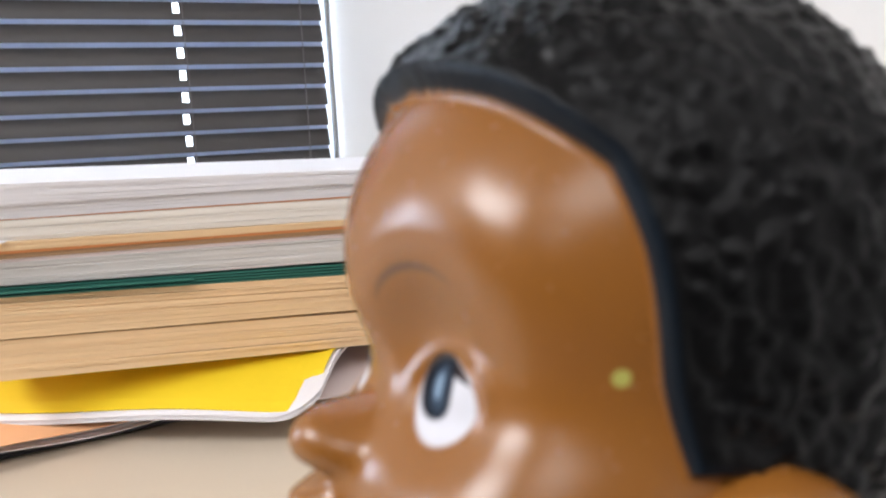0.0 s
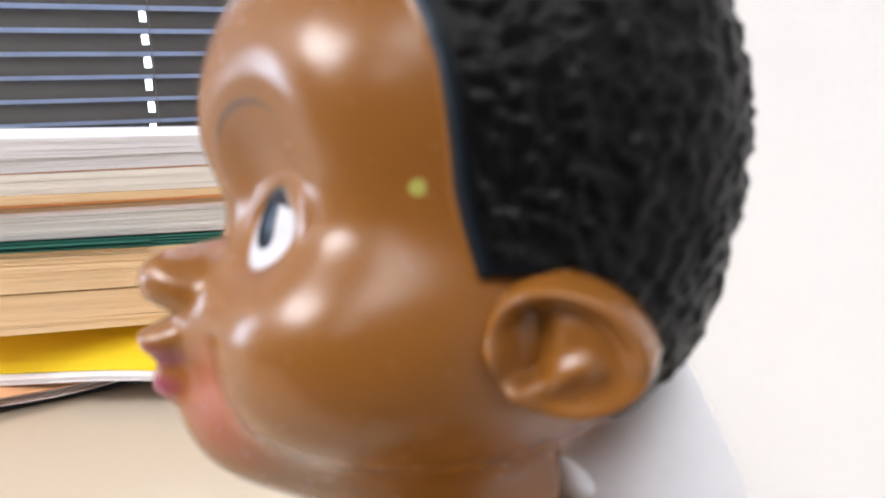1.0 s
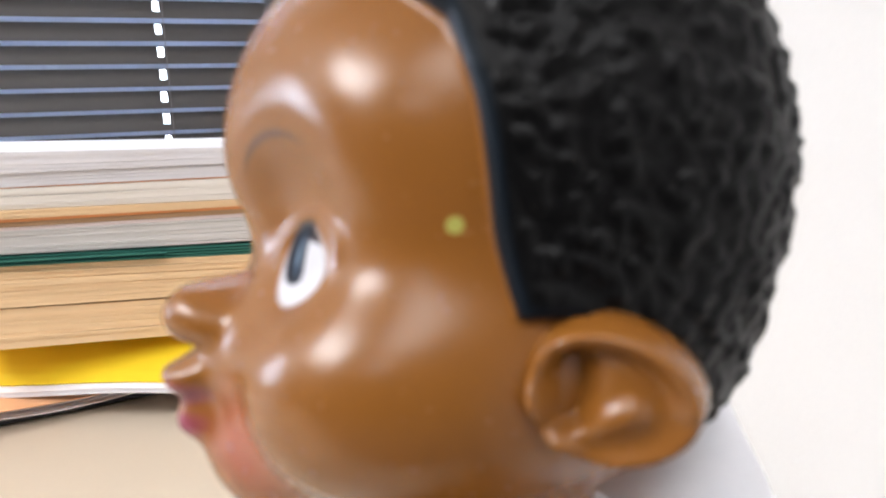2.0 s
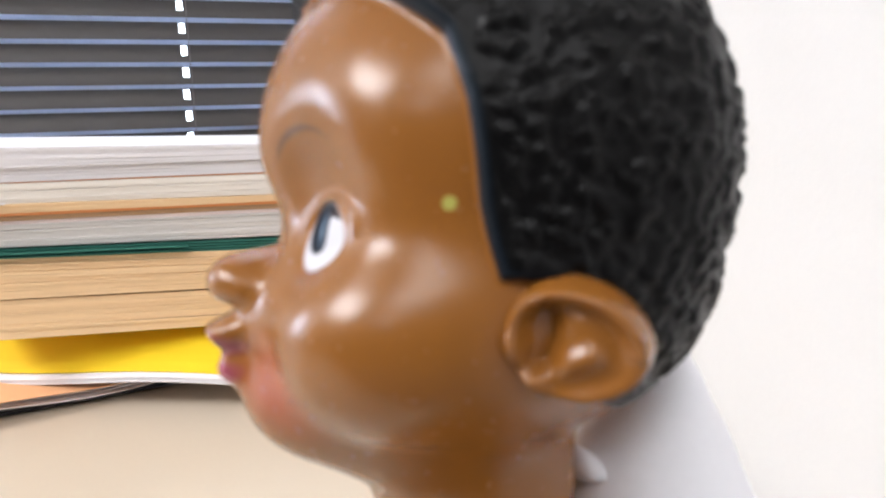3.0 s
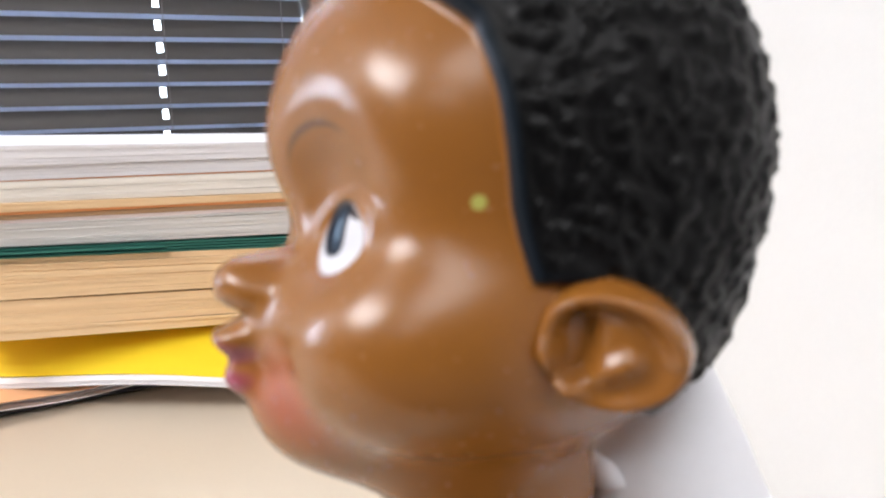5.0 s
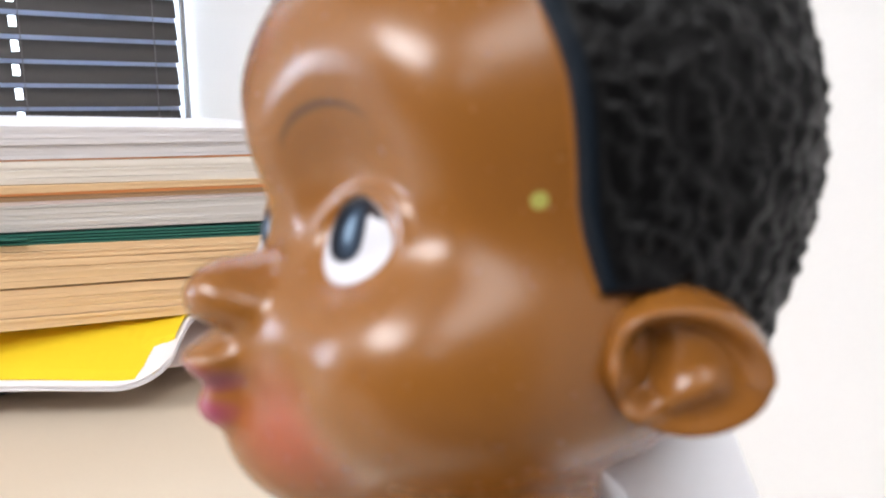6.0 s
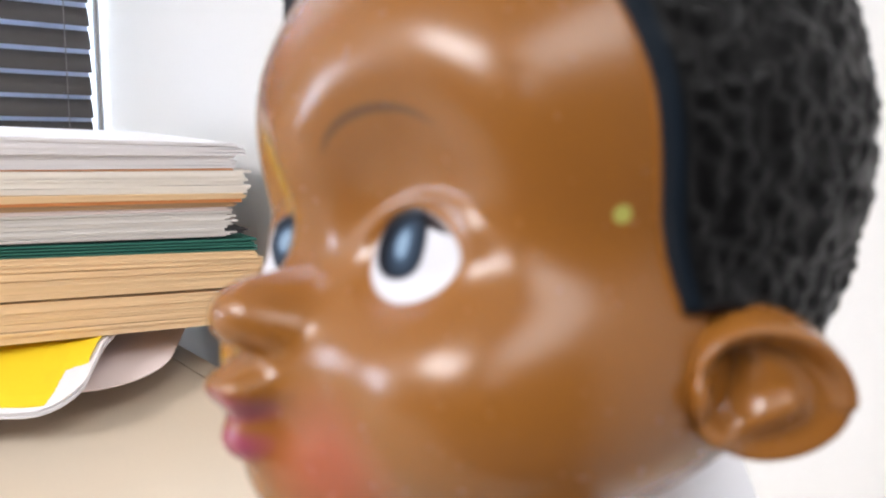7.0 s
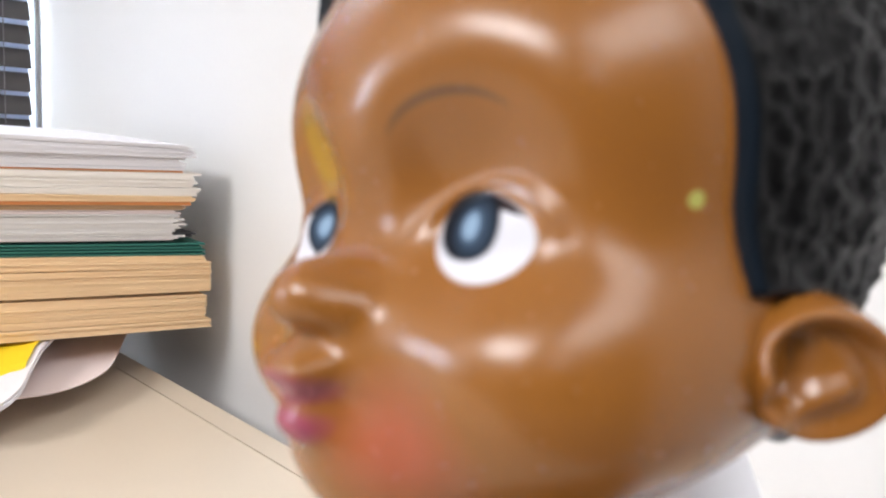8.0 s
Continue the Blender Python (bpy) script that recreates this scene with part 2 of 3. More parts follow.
# ---- papers and folders ----
def bundle(name, x0, x1, yf, depth, zl, zr, count, mat, label, category, seed, jx=0.002, jy=0.0012, sag=0.0008, fill=0.86, group=""):
    """A folder or pile of sheets; zl and zr: its lower and upper height at the left and right ends."""
    rg = random.Random(seed)
    ob_at = Vector(((x0 + x1) / 2, yf + depth / 2, min(zl[0], zr[0])))
    thing = empty(name, ob_at, label=label, category=category, group=group)
    segs = 18
    bm, outer = bmesh.new(), None
    for i in range(count):
        single = count <= 4 or i in (0, count - 1)
        target = bmesh.new() if single else bm
        a, b = i / count, (i + fill) / count
        ax, bx = x0 + rg.uniform(-jx, jx), x1 + rg.uniform(-jx, jx)
        ay = yf + rg.uniform(-jy, jy)
        by = ay + depth + rg.uniform(-jy, jy)
        ph, amp = rg.uniform(0, 6.3), sag * rg.uniform(0.3, 1)
        skew, lift = rg.uniform(-jy, jy), rg.uniform(-0.2, 0.2) / count
        rings = []
        for s in range(segs + 1):
            x = ax + (bx - ax) * s / segs
            t = (x + 0.15) / 0.33
            lo = zl[0] + (zr[0] - zl[0]) * t
            hi = zl[1] + (zr[1] - zl[1]) * t
            wob = amp * (math.sin(ph + 5 * t) + 0.5 * math.sin(2 * ph + 13 * t)) * 0.22
            za, zb = lo + (hi - lo) * (a + lift * t) + wob, lo + (hi - lo) * (b + lift * t) + wob
            y = ay + skew * t
            rings.append([target.verts.new(Vector(c) - ob_at) for c in ((x, y, za), (x, y, zb), (x, by, zb), (x, by, za))])
        for p, q in zip(rings, rings[1:]):
            for c in range(4):
                d = (c + 1) % 4
                target.faces.new((p[c], p[d], q[d], q[c]))
        target.faces.new(rings[0])
        target.faces.new(rings[-1][::-1])
        if single:
            part("cover" if "folder" in name else "sheet", target, mat, thing)
    if len(bm.verts):
        tagged(part("sheet_block", bm, mat, thing), kind="stuff")
    else:
        bm.free()
    return thing


YF = 0.540      # front of the stack
XL = -0.185
STACK = "stack of papers and folders"


def folders(rows):
    """rows from the bottom upwards: name, right end, set back, left heights, right heights, sheets, material, label, category, spread of the ends"""
    for i, (name, x1, back, zl, zr, count, mat, label, category, jx) in enumerate(rows):
        bundle(name, XL, x1, YF + back, 0.235, zl, zr, count, mat, label, category, i + 1, jx=jx, jy=0.0006, group=STACK, fill=0.5 if name == "green_folder" else 1.03)


folders([
    ("manila_folder", 0.1812, 0.000, (0.0150, 0.0235), (-0.0045, 0.0025), 4, M_MANILA, "manila card folder under the other folders", "folder", 0.001),
    ("manila_folder", 0.1765, 0.001, (0.0237, 0.0315), (0.0032, 0.0092), 6, M_MANILA, "manila card folder low in the stack", "folder", 0.0015),
    ("manila_folder", 0.1775, 0.001, (0.0318, 0.0415), (0.0096, 0.0220), 9, M_MANILA, "full manila card folder in the stack", "folder", 0.001),
    ("manila_folder", 0.1808, 0.000, (0.0428, 0.0665), (0.0245, 0.0470), 22, M_MANILA, "thick full manila card folder in the stack", "folder", 0.0005),
    ("manila_folder", 0.1760, 0.001, (0.0667, 0.0702), (0.0473, 0.0523), 3, M_MANILA, "thin manila card folder under a green one", "folder", 0.002),
    ("green_folder", 0.1740, 0.001, (0.0705, 0.0770), (0.0527, 0.0632), 4, M_GREEN, "dark green card folder with a cut tab", "folder", 0.004),
    ("paper_bundle", 0.1560, 0.003, (0.0775, 0.0925), (0.0640, 0.0840), 16, M_GREY, "bundle of greyish white papers between folders", "papers", 0.006),
    ("paper_bundle", 0.1540, 0.003, (0.0927, 0.0950), (0.0842, 0.0872), 3, M_PINKISH, "a few pinkish sheets between folders", "papers", 0.004),
    ("brown_folder", 0.1600, 0.002, (0.0952, 0.0985), (0.0874, 0.0905), 3, M_BUFF, "brown card folder with a creased edge", "folder", 0.004),
    ("orange_folder", 0.1650, 0.001, (0.0987, 0.1003), (0.0907, 0.0930), 2, M_ORANGE, "thin orange card folder in the stack", "folder", 0.002),
    ("manila_folder", 0.1660, 0.000, (0.1005, 0.1065), (0.0932, 0.0970), 4, M_MANILA, "thin manila card folder above an orange one", "folder", 0.002),
    ("paper_bundle", 0.1675, 0.001, (0.1067, 0.1195), (0.0972, 0.1145), 11, M_CREAM, "bundle of cream white papers", "papers", 0.005),
    ("orange_sheet", 0.1590, 0.004, (0.1197, 0.1203), (0.1147, 0.1158), 1, M_ORANGE, "single orange sheet between white papers", "paper", 0.001),
    ("paper_bundle", 0.1590, 0.003, (0.1205, 0.1290), (0.1160, 0.1250), 8, M_WHITE, "bundle of white office papers", "papers", 0.004),
    ("paper_bundle", 0.1640, 0.000, (0.1292, 0.1435), (0.1252, 0.1343), 11, M_WHITE, "bundle of white papers on top of the stack", "papers", 0.004),
])


bundle("white_sheet", XL, -0.147, YF - 0.004, 0.012, (0.1061, 0.1073), (0.1780, 0.1056), 1, M_WHITE, "white sheet drooping from between the folders", "paper", 60)
tab = bundle("green_folder", XL, -0.036, YF - 0.005, 0.20, (0.0712, 0.0766), (0.0560, 0.0615), 2, M_GREEN, "green card folder with a projecting cut tab", "folder", 61, jx=0.0005, fill=0.28, group=STACK)


def rounded(a, b, r):
    """Pulls the parameters of a unit square's corner at (1, 0) in, so that it is round."""
    x, y = a - (1 - r), r - b
    if x > 0 and y > 0:
        d = math.hypot(x, y)
        m = max(x, y)
        if d > 0:
            x, y = x * m / d, y * m / d
        return (1 - r) + x, r - y
    return a, b


def sheet(name, corner, turn, width, depth, height, thick, mat, label, category, round_corner=0.0, nx=40, ny=24, count=1, seed=0, spread=0.002):
    """Sheets whose front right corner is at corner, turned by turn degrees; height(a, b): the height over the desk at
    a along the front (0 left, 1 right) and b from front to back."""
    rg = random.Random(seed)
    thing = empty(name, (corner[0], corner[1], DESK_Z), label=label, category=category)
    c, s = math.cos(radians(turn)), math.sin(radians(turn))
    for i in range(count):
        dx, dy, dz = rg.uniform(-spread, spread), rg.uniform(-spread, spread), -i * thick * 1.15
        if i == 0:
            dx = dy = 0
        rows, bm = [[], []], bmesh.new()
        for j in range(ny + 1):
            for k in range(nx + 1):
                a, b = rounded(k / nx, j / ny, round_corner) if round_corner else (k / nx, j / ny)
                lx, ly = (a - 1) * width + dx, b * depth + dy
                z = max(height(a, b) + dz, 0.0008)
                for side, t in ((0, 0.0), (1, thick)):
                    rows[side].append(bm.verts.new((c * lx - s * ly, s * lx + c * ly, z + t)))
        w = nx + 1
        for j in range(ny):
            for k in range(nx):
                q = (j * w + k, j * w + k + 1, (j + 1) * w + k + 1, (j + 1) * w + k)
                bm.faces.new([rows[1][n] for n in q])
                bm.faces.new([rows[0][n] for n in q[::-1]])
        ring = [k for k in range(nx + 1)] + [j * w + nx for j in range(1, ny + 1)] + [ny * w + k for k in range(nx - 1, -1, -1)] + [j * w for j in range(ny - 1, 0, -1)]
        for p, q in zip(ring, ring[1:] + ring[:1]):
            bm.faces.new((rows[0][p], rows[0][q], rows[1][q], rows[1][p]))
        part("sheet", bm, mat, thing)
    return thing


def pad_height(a, b):
    # droops to the front edge, curls up at the front right corner
    return 0.027 + (0.018 + 0.014 * (1 - a)) * min(1, b / 0.32) ** 0.8 + 0.006 * max(0, (a - 0.9) / 0.1) ** 2 * (1 - b) + 0.0015 * math.sin(9 * a + 2)


sheet("yellow_sheet", (0.026, 0.476), -28, 0.30, 0.20, lambda a, b: pad_height(a, b) - (0.004 * max(0, (a - 0.93) / 0.07) if b < 0.2 else 0), 0.0004, M_YELLOW, "bright yellow paper sheet lying under the stack", "paper", 0.07, seed=1)
sheet("paper_pad", (0.028, 0.472), -28, 0.305, 0.205, lambda a, b: pad_height(a, b) - 0.0016 - 0.003 * (1 - a), 0.0006, M_WHITE, "white paper pad below the yellow sheet", "papers", 0.10, count=7, seed=2, spread=0.0012)
sheet("pink_paper", (0.078, 0.484), -28, 0.16, 0.20, lambda a, b: 0.021 + 0.006 * b + 0.002 * math.sin(4 * a) + 0.005 * max(0, a - 0.5), 0.0005, M_PINKISH, "curled pinkish white sheet with a rounded corner", "paper", 0.34, count=2, seed=3)
sheet("orange_paper", (-0.055, 0.560), 12, 0.17, 0.15, lambda a, b: 0.016 + 0.004 * b + 0.002 * math.sin(6 * a), 0.0005, M_PEACH, "orange sheet among papers on the desk", "paper", 0.05, seed=4)
sheet("loose_papers", (-0.045, 0.566), 8, 0.20, 0.18, lambda a, b: 0.013 + 0.004 * b + 0.0025 * math.sin(7 * a + 3 * b), 0.0006, M_WHITE, "uneven loose white papers lying on the desk", "papers", 0.06, count=7, seed=5, spread=0.006)
sheet("black_folder", (-0.030, 0.572), 6, 0.22, 0.18, lambda a, b: 0.004, 0.002, M_BLACK, "thin black card folder lying on the desk", "folder", 0.03, count=2, seed=6)
bundle("black_card", 0.06, 0.1690, YF + 0.004, 0.20, (0.0700, 0.0730), (0.0660, 0.0695), 2, M_BLACK, "dark card with a bent end between folders", "card", 62, jx=0.002, group=STACK)
# added to carry the stack; its right end stands in for shade below
bundle("black_support", -0.17, 0.138, YF + 0.085, 0.15, (DESK_Z + 0.0005, 0.0100), (DESK_Z + 0.0005, -0.0075), 9, M_BLACK, "added black block under the stack, standing in for shade", "box file", 40)


# ---- the doll ----
def ell(p, c, r):
    """Rough distance into an ellipsoid, millimetres."""
    q = p - np.array(c)
    if len(r) > 3:      # a shorter radius to the back
        q = q / np.stack([np.where(q[..., 0] > 0, r[0], r[3]), np.full(q.shape[:-1], r[1]), np.full(q.shape[:-1], r[2])], -1)
    else:
        q = q / np.array(r)
    return (1 - np.sqrt((q * q).sum(-1) + 1e-9)) * min(r[:3])


SOLIDS = [((0, 0, 4), (27.3, 24.2, 22.6, 15.5)), ((7, 0, -10), (21.6, 21.6, 14.6)), ((20.3, 0, -13.3), (9.8, 8.6, 7.2)), ((21.5, 0, -18.3), (8.2, 8.0, 5.8)),
          ((16.0, 10.4, -12.0), (11.6, 9.8, 8.2)), ((16.0, -10.4, -12.0), (11.6, 9.8, 8.2)), ((7.8, -1.8, -29), (10.6, 10.4, 17)), ((12.5, -0.8, -22.5), (10.5, 10.5, 6.2))]
SMALL = [((29.5, 0, -6.7), (3.4, 3.0, 2.6)), ((27.9, 2.2, -7.4), (2.9, 1.9, 1.7)), ((27.9, -2.2, -7.4), (2.9, 1.9, 1.7)),
         ((30.6, 0, -11.3), (3.1, 3.1, 1.7)), ((30.0, 0, -14.5), (2.7, 2.7, 1.6)),
         ((18.4, 9.5, -3.2), (5.1, 4.4, 3.4)), ((18.4, -9.5, -3.2), (5.1, 4.4, 3.4))]
DENTS = [((26.0, 9.2, 0.4), 4.0, 3.7), ((26.0, -9.2, 0.4), 4.0, 3.7), ((28.8, 0, -2.2), 2.0, 2.6), ((34.2, 0, -13.0), 1.2, 1.0), ((30.5, 0, -9.2), 0.4, 1.4), ((29, 6.8, -13), 0.45, 2.6), ((29, -6.8, -13), 0.45, 2.6),
         ((31, 4.0, -13.6), 0.9, 1.3), ((31, -4.0, -13.6), 0.9, 1.3), ((26.5, 6.2, 0.6), 1.1, 1.9), ((26.5, -6.2, 0.6), 1.1, 1.9), ((20, 15, 5), -0.8, 5.5), ((20, -15, 5), -0.9, 5.5)]


def field(p):
    def lse(values, k):
        top = np.maximum.reduce(values)
        return top + np.log(sum(np.exp((v - top) * k) for v in values)) / k
    a = lse([ell(p, c, r) for c, r in SOLIDS], 0.72)
    for c, depth, s in DENTS[:3]:
        a = a - depth * np.exp(-((p - np.array(c)) ** 2).sum(-1) / (2 * s * s))
    a = lse([a] + [ell(p, c, r) for c, r in SMALL], 1.9)
    for c, depth, s in DENTS[3:]:
        a = a - depth * np.exp(-((p - np.array(c)) ** 2).sum(-1) / (2 * s * s))
    return a


def hair_amount(p):
    """Millimetres inside the hair line (positive: hair)."""
    u, v, w = p[..., 0], np.abs(p[..., 1]), p[..., 2]
    front = np.interp(w, [-30, -6.8, -1.6, 6, 11, 16, 20.5, 30], [12.8, 13.4, 14.2, 14.7, 15.4, 19, 23.7, 34]) - u
    low = w - np.interp(u, [-40, 2, 6, 8, 9.5, 14], [-20.2, -19.0, -17.2, -12.5, -7.4, -7.0])
    return np.minimum(front, low)


def doll():
    mm = 0.001
    ou, ov, ow = (-0.99970554, 0.02402927, -0.00338171), (-0.02426606, -0.98995023, 0.13931873), (0, 0.13935976, 0.99024182)
    place = Matrix((ou, ov, ow)).transposed().to_4x4()
    place.translation = (-0.02149114, 0.05298712, 0.15467361)
    down = -Vector((ou[2], ov[2], ow[2]))
    verts, faces, mats, sharp = [], [], [], []
    # head
    NT, NP = 420, 230
    th = np.linspace(0, 2 * np.pi, NT, endpoint=False)
    ph = np.linspace(0.02, np.pi - 0.02, NP)
    T, Pp = np.meshgrid(th, ph)
    d = np.stack([np.sin(Pp) * np.cos(T), np.sin(Pp) * np.sin(T), np.cos(Pp)], -1)
    centre = np.array((4.0, 0.0, -3.0))
    steps = np.linspace(46, 12, 70)
    r_hi = np.full(T.shape, 46.0)
    found = np.zeros(T.shape, bool)
    for r in steps:
        inside = field(centre + d * r) > 0
        new_hit = inside & ~found
        r_hi[new_hit] = r
        found |= inside
    lo, hi = r_hi.copy(), r_hi + (steps[0] - steps[1])
    for _ in range(14):
        mid = (lo + hi) / 2
        inside = field(centre + d * mid[..., None]) > 0
        lo, hi = np.where(inside, mid, lo), np.where(inside, hi, mid)
    P = centre + d * lo[..., None]
    hair = hair_amount(P)
    rise = np.clip(hair / 0.8 + 0.2, 0, 1)
    rise = rise * rise * (3 - 2 * rise)
    rough = np.clip((hair - 1.1) / 0.8, 0, 1)
    bumpy = np.zeros(T.shape)
    for j in range(NP):
        for i in range(NT):
            if rough[j, i] > 0:
                q = Vector(P[j, i])
                q = q + 0.5 * Vector((noise.noise(q * 0.6), noise.noise(q * 0.6 + Vector((3, 8, 1))), noise.noise(q * 0.6 + Vector((7, 1, 4)))))
                f1 = noise.voronoi(q * 0.60)[0][0]
                bumpy[j, i] = 0.30 - 1.5 * min(f1, 0.58) ** 2 + 0.22 * noise.noise(q * 1.4) + 0.25 * noise.noise(q * 0.22)
    # thicker hair over the brow, thinner at the crown's back and the nape
    U, V, W = P[..., 0], np.abs(P[..., 1]), P[..., 2]
    top = np.clip((W - 9) / 9, 0, 1)
    puff = 1.5 * top * np.clip((U - 2) / 12, 0, 1) - 0.7 * top * np.clip(-U / 10, 0, 1)
    puff = puff + 0.4 * np.exp(-((W + 3) / 7) ** 2) * np.clip(-U / 12, 0, 1) - 0.9 * np.clip((-13 - W) / 5, 0, 1) * np.clip((2 - U) / 8, 0, 1)
    # eyelids
    lid = np.sqrt(((V - 9.4) / 3.9) ** 2 + ((W + 3.0) / 2.9) ** 2)
    lid = np.exp(-((lid - 1.14) / 0.15) ** 2) * (U > 12) * (0.10 + 0.20 * np.clip((W + 3.5) / 2, 0, 1))
    P = P + d * (1.15 * rise + rough * bumpy + puff * rise + lid)[..., None]
    base = len(verts)
    verts += [tuple(c) for c in P.reshape(-1, 3)]
    for j in range(NP - 1):
        for i in range(NT):
            k = (i + 1) % NT
            faces.append((base + j * NT + i, base + (j + 1) * NT + i, base + (j + 1) * NT + k, base + j * NT + k))
            mats.append(1 if hair[j, i] > 0 else 0)
    verts += [tuple(P[0].mean(0)), tuple(P[-1].mean(0))]
    for i in range(NT):
        k = (i + 1) % NT
        faces.append((base + i, base + k, len(verts) - 2))
        mats.append(1)
        faces.append((base + (NP - 1) * NT + k, base + (NP - 1) * NT + i, len(verts) - 1))
        mats.append(0)

    def seg(x, z, x0, z0, x1, z1):
        """Distance from the line between two points."""
        t = max(0.0, min(1.0, ((x - x0) * (x1 - x0) + (z - z0) * (z1 - z0)) / ((x1 - x0) ** 2 + (z1 - z0) ** 2)))
        return math.hypot(x - x0 - t * (x1 - x0), z - z0 - t * (z1 - z0))

    # ears
    for side in (1, -1):
        base = len(verts)
        NR, NA = 34, 72
        ec = np.array((8.6, 22.6, -12.1))
        eu = np.array((-0.80, 0.60, 0.0))          # towards the back of the ear, away from the head
        ew = np.array((0.24, 0.05, 0.97))
        en = np.array((0.58, 0.79, -0.15))
        for j in range(NR + 1):
            r = j / NR
            for i in range(NA):
                a = 2 * math.pi * i / NA
                ca, sa = math.cos(a), math.sin(a)
                ru = 5.9 if ca > 0 else 5.0
                rw = 5.3 if sa > 0 else 4.6
                x, z = ru * r * ca, rw * r * sa
                rim = 0.95 * math.exp(-((r - 0.83) / 0.15) ** 2) * (1 if sa > -0.2 else 0.5)
                groove = -0.55 * math.exp(-((r - 0.60) / 0.13) ** 2) * max(0.0, math.cos(a - 1.35))
                hollow = -1.35 * math.exp(-(seg(x, z, -2.1, -0.8, -1.0, 2.2) / 1.05) ** 2)
                ridge = 0.9 * math.exp(-(seg(x, z, -3.9, -2.4, 1.3, -0.5) / 0.95) ** 2)
                tragus = 1.0 * math.exp(-((x + 4.0) ** 2 + (z - 0.6) ** 2) / 1.6)
                edge = -2.6 * max(0.0, (r - 0.86) / 0.14) ** 2
                h = 1.25 + rim + groove + hollow + ridge + tragus + edge
                q = ec + eu * x + ew * z + en * h
                verts.append((q[0], side * q[1], q[2]))
        for j in range(NR):
            for i in range(NA):
                k = (i + 1) % NA
                faces.append((base + j * NA + i, base + (j + 1) * NA + i, base + (j + 1) * NA + k, base + j * NA + k))
                mats.append(0)
        back = len(verts)
        for i in range(NA):
            q = np.array(verts[base + NR * NA + i]) * np.array((1, side, 1))
            q = ec + (q - ec) * 0.55 + np.array((0.5, -6.5, 0))
            verts.append((q[0], side * q[1], q[2]))
        for i in range(NA):
            k = (i + 1) % NA
            faces.append((base + NR * NA + i, back + i, back + k, base + NR * NA + k))
            mats.append(0)

    # neck, body, arms, legs: rings along a line
    def tube(stations, seg=40, mat=0, cap=True):
        b0 = len(verts)
        for c, ru, rv, in stations:
            for i in range(seg):
                a = 2 * math.pi * i / seg
                verts.append((c[0] + ru * math.cos(a), c[1] + rv * math.sin(a), c[2]))
        for j in range(len(stations) - 1):
            for i in range(seg):
                k = (i + 1) % seg
                faces.append((b0 + j * seg + i, b0 + (j + 1) * seg + i, b0 + (j + 1) * seg + k, b0 + j * seg + k))
                mats.append(mat)
        if cap:
            faces.append(tuple(b0 + i for i in range(seg)))
            mats.append(mat)
            faces.append(tuple(b0 + (len(stations) - 1) * seg + i for i in range(seg)))
            mats.append(mat)

    root = Vector((8.0, 0.0, -14.0))

    def along(s, side=0.0, fwd=0.0):
        return root + down * s + Vector((fwd, side, 0))

    tube([(along(0), 7.5, 7.0), (along(8), 8.0, 8.0), (along(14), 9.0, 9.0), (along(18), 10.2, 10.4), (along(22), 11.0, 12.0), (along(28), 11.8, 17), (along(33), 13, 23),
          (along(42), 15, 25), (along(55), 17, 25), (along(75), 18, 27), (along(95), 17, 28), (along(108), 13, 24)])
    for side in (1, -1):
        tube([(along(32, side * 22), 5, 5), (along(36, side * 27), 7.5, 7), (along(50, side * 31), 7.5, 7), (along(75, side * 33, 4), 6.5, 6), (along(95, side * 33, 8), 6, 6), (along(104, side * 33, 9), 3, 3)], 20)
        tube([(along(98, side * 13), 12, 12), (along(120, side * 13), 12, 11.5), (along(150, side * 13), 10, 9.5), (along(180, side * 13), 8, 8), (along(185, side * 13, 4), 12, 8), (along(192.0, side * 13, 6), 14, 8.5)], 24)
    # white garment standing up behind the neck: height, front, back, half width
    cloth = []
    for w, uf, ub, rv in ((-17.6, -14.6, -15.4, 0.6), (-18.4, -14.0, -16.6, 2.0), (-20, -12.8, -18.0, 3.6), (-22.5, -10.8, -19.3, 5.0), (-25, -8.6, -20.3, 6.2), (-28, -5.8, -22.0, 7.4),
                          (-30, -4.2, -22.9, 8.2), (-33, -3.2, -23.8, 9.5), (-36, -2.6, -24.8, 11), (-40, -2.0, -26.6, 13), (-48, 0, -28.5, 17), (-60, 4, -29, 22), (-80, 8, -29, 26), (-100, 8, -28, 27), (-112, 4, -24, 22)):
        cloth.append((Vector(((uf + ub) / 2, -0.139 * (-w - 20) * 0.6, w)), (uf - ub) / 2, rv))
    tube(cloth, 48, 2)
    tube([(Vector((-2.6 - 0.25 * k, 1.0, -27.6 - 0.55 * k)), r, r * 1.6) for k, r in enumerate((0.2, 0.8, 1.2, 1.5, 1.7, 1.8, 1.8, 1.6))], 16, 2)
    me = bpy.data.meshes.new("doll")
    me.from_pydata([tuple(c * mm for c in v) for v in verts], [], faces)
    me.materials.append(M_DOLL)
    me.materials.append(M_CLOTH)
    me.polygons.foreach_set("material_index", [int(k == 2) for k in mats])
    layer = me.attributes.new("hair_inside", "FLOAT", "POINT")
    layer.data.foreach_set("value", np.concatenate([hair.reshape(-1), np.full(len(verts) - hair.size, -5.0)]))
    me.polygons.foreach_set("use_smooth", [True] * len(me.polygons))
    me.update()
    bm = bmesh.new()
    bm.from_mesh(me)
    bmesh.ops.recalc_face_normals(bm, faces=bm.faces)
    bm.to_mesh(me)
    bm.free()
    ob = new("doll", me)
    ob.matrix_world = place
    return tagged(ob, "glossy brown plastic doll with moulded black curly hair and white garment", "doll")


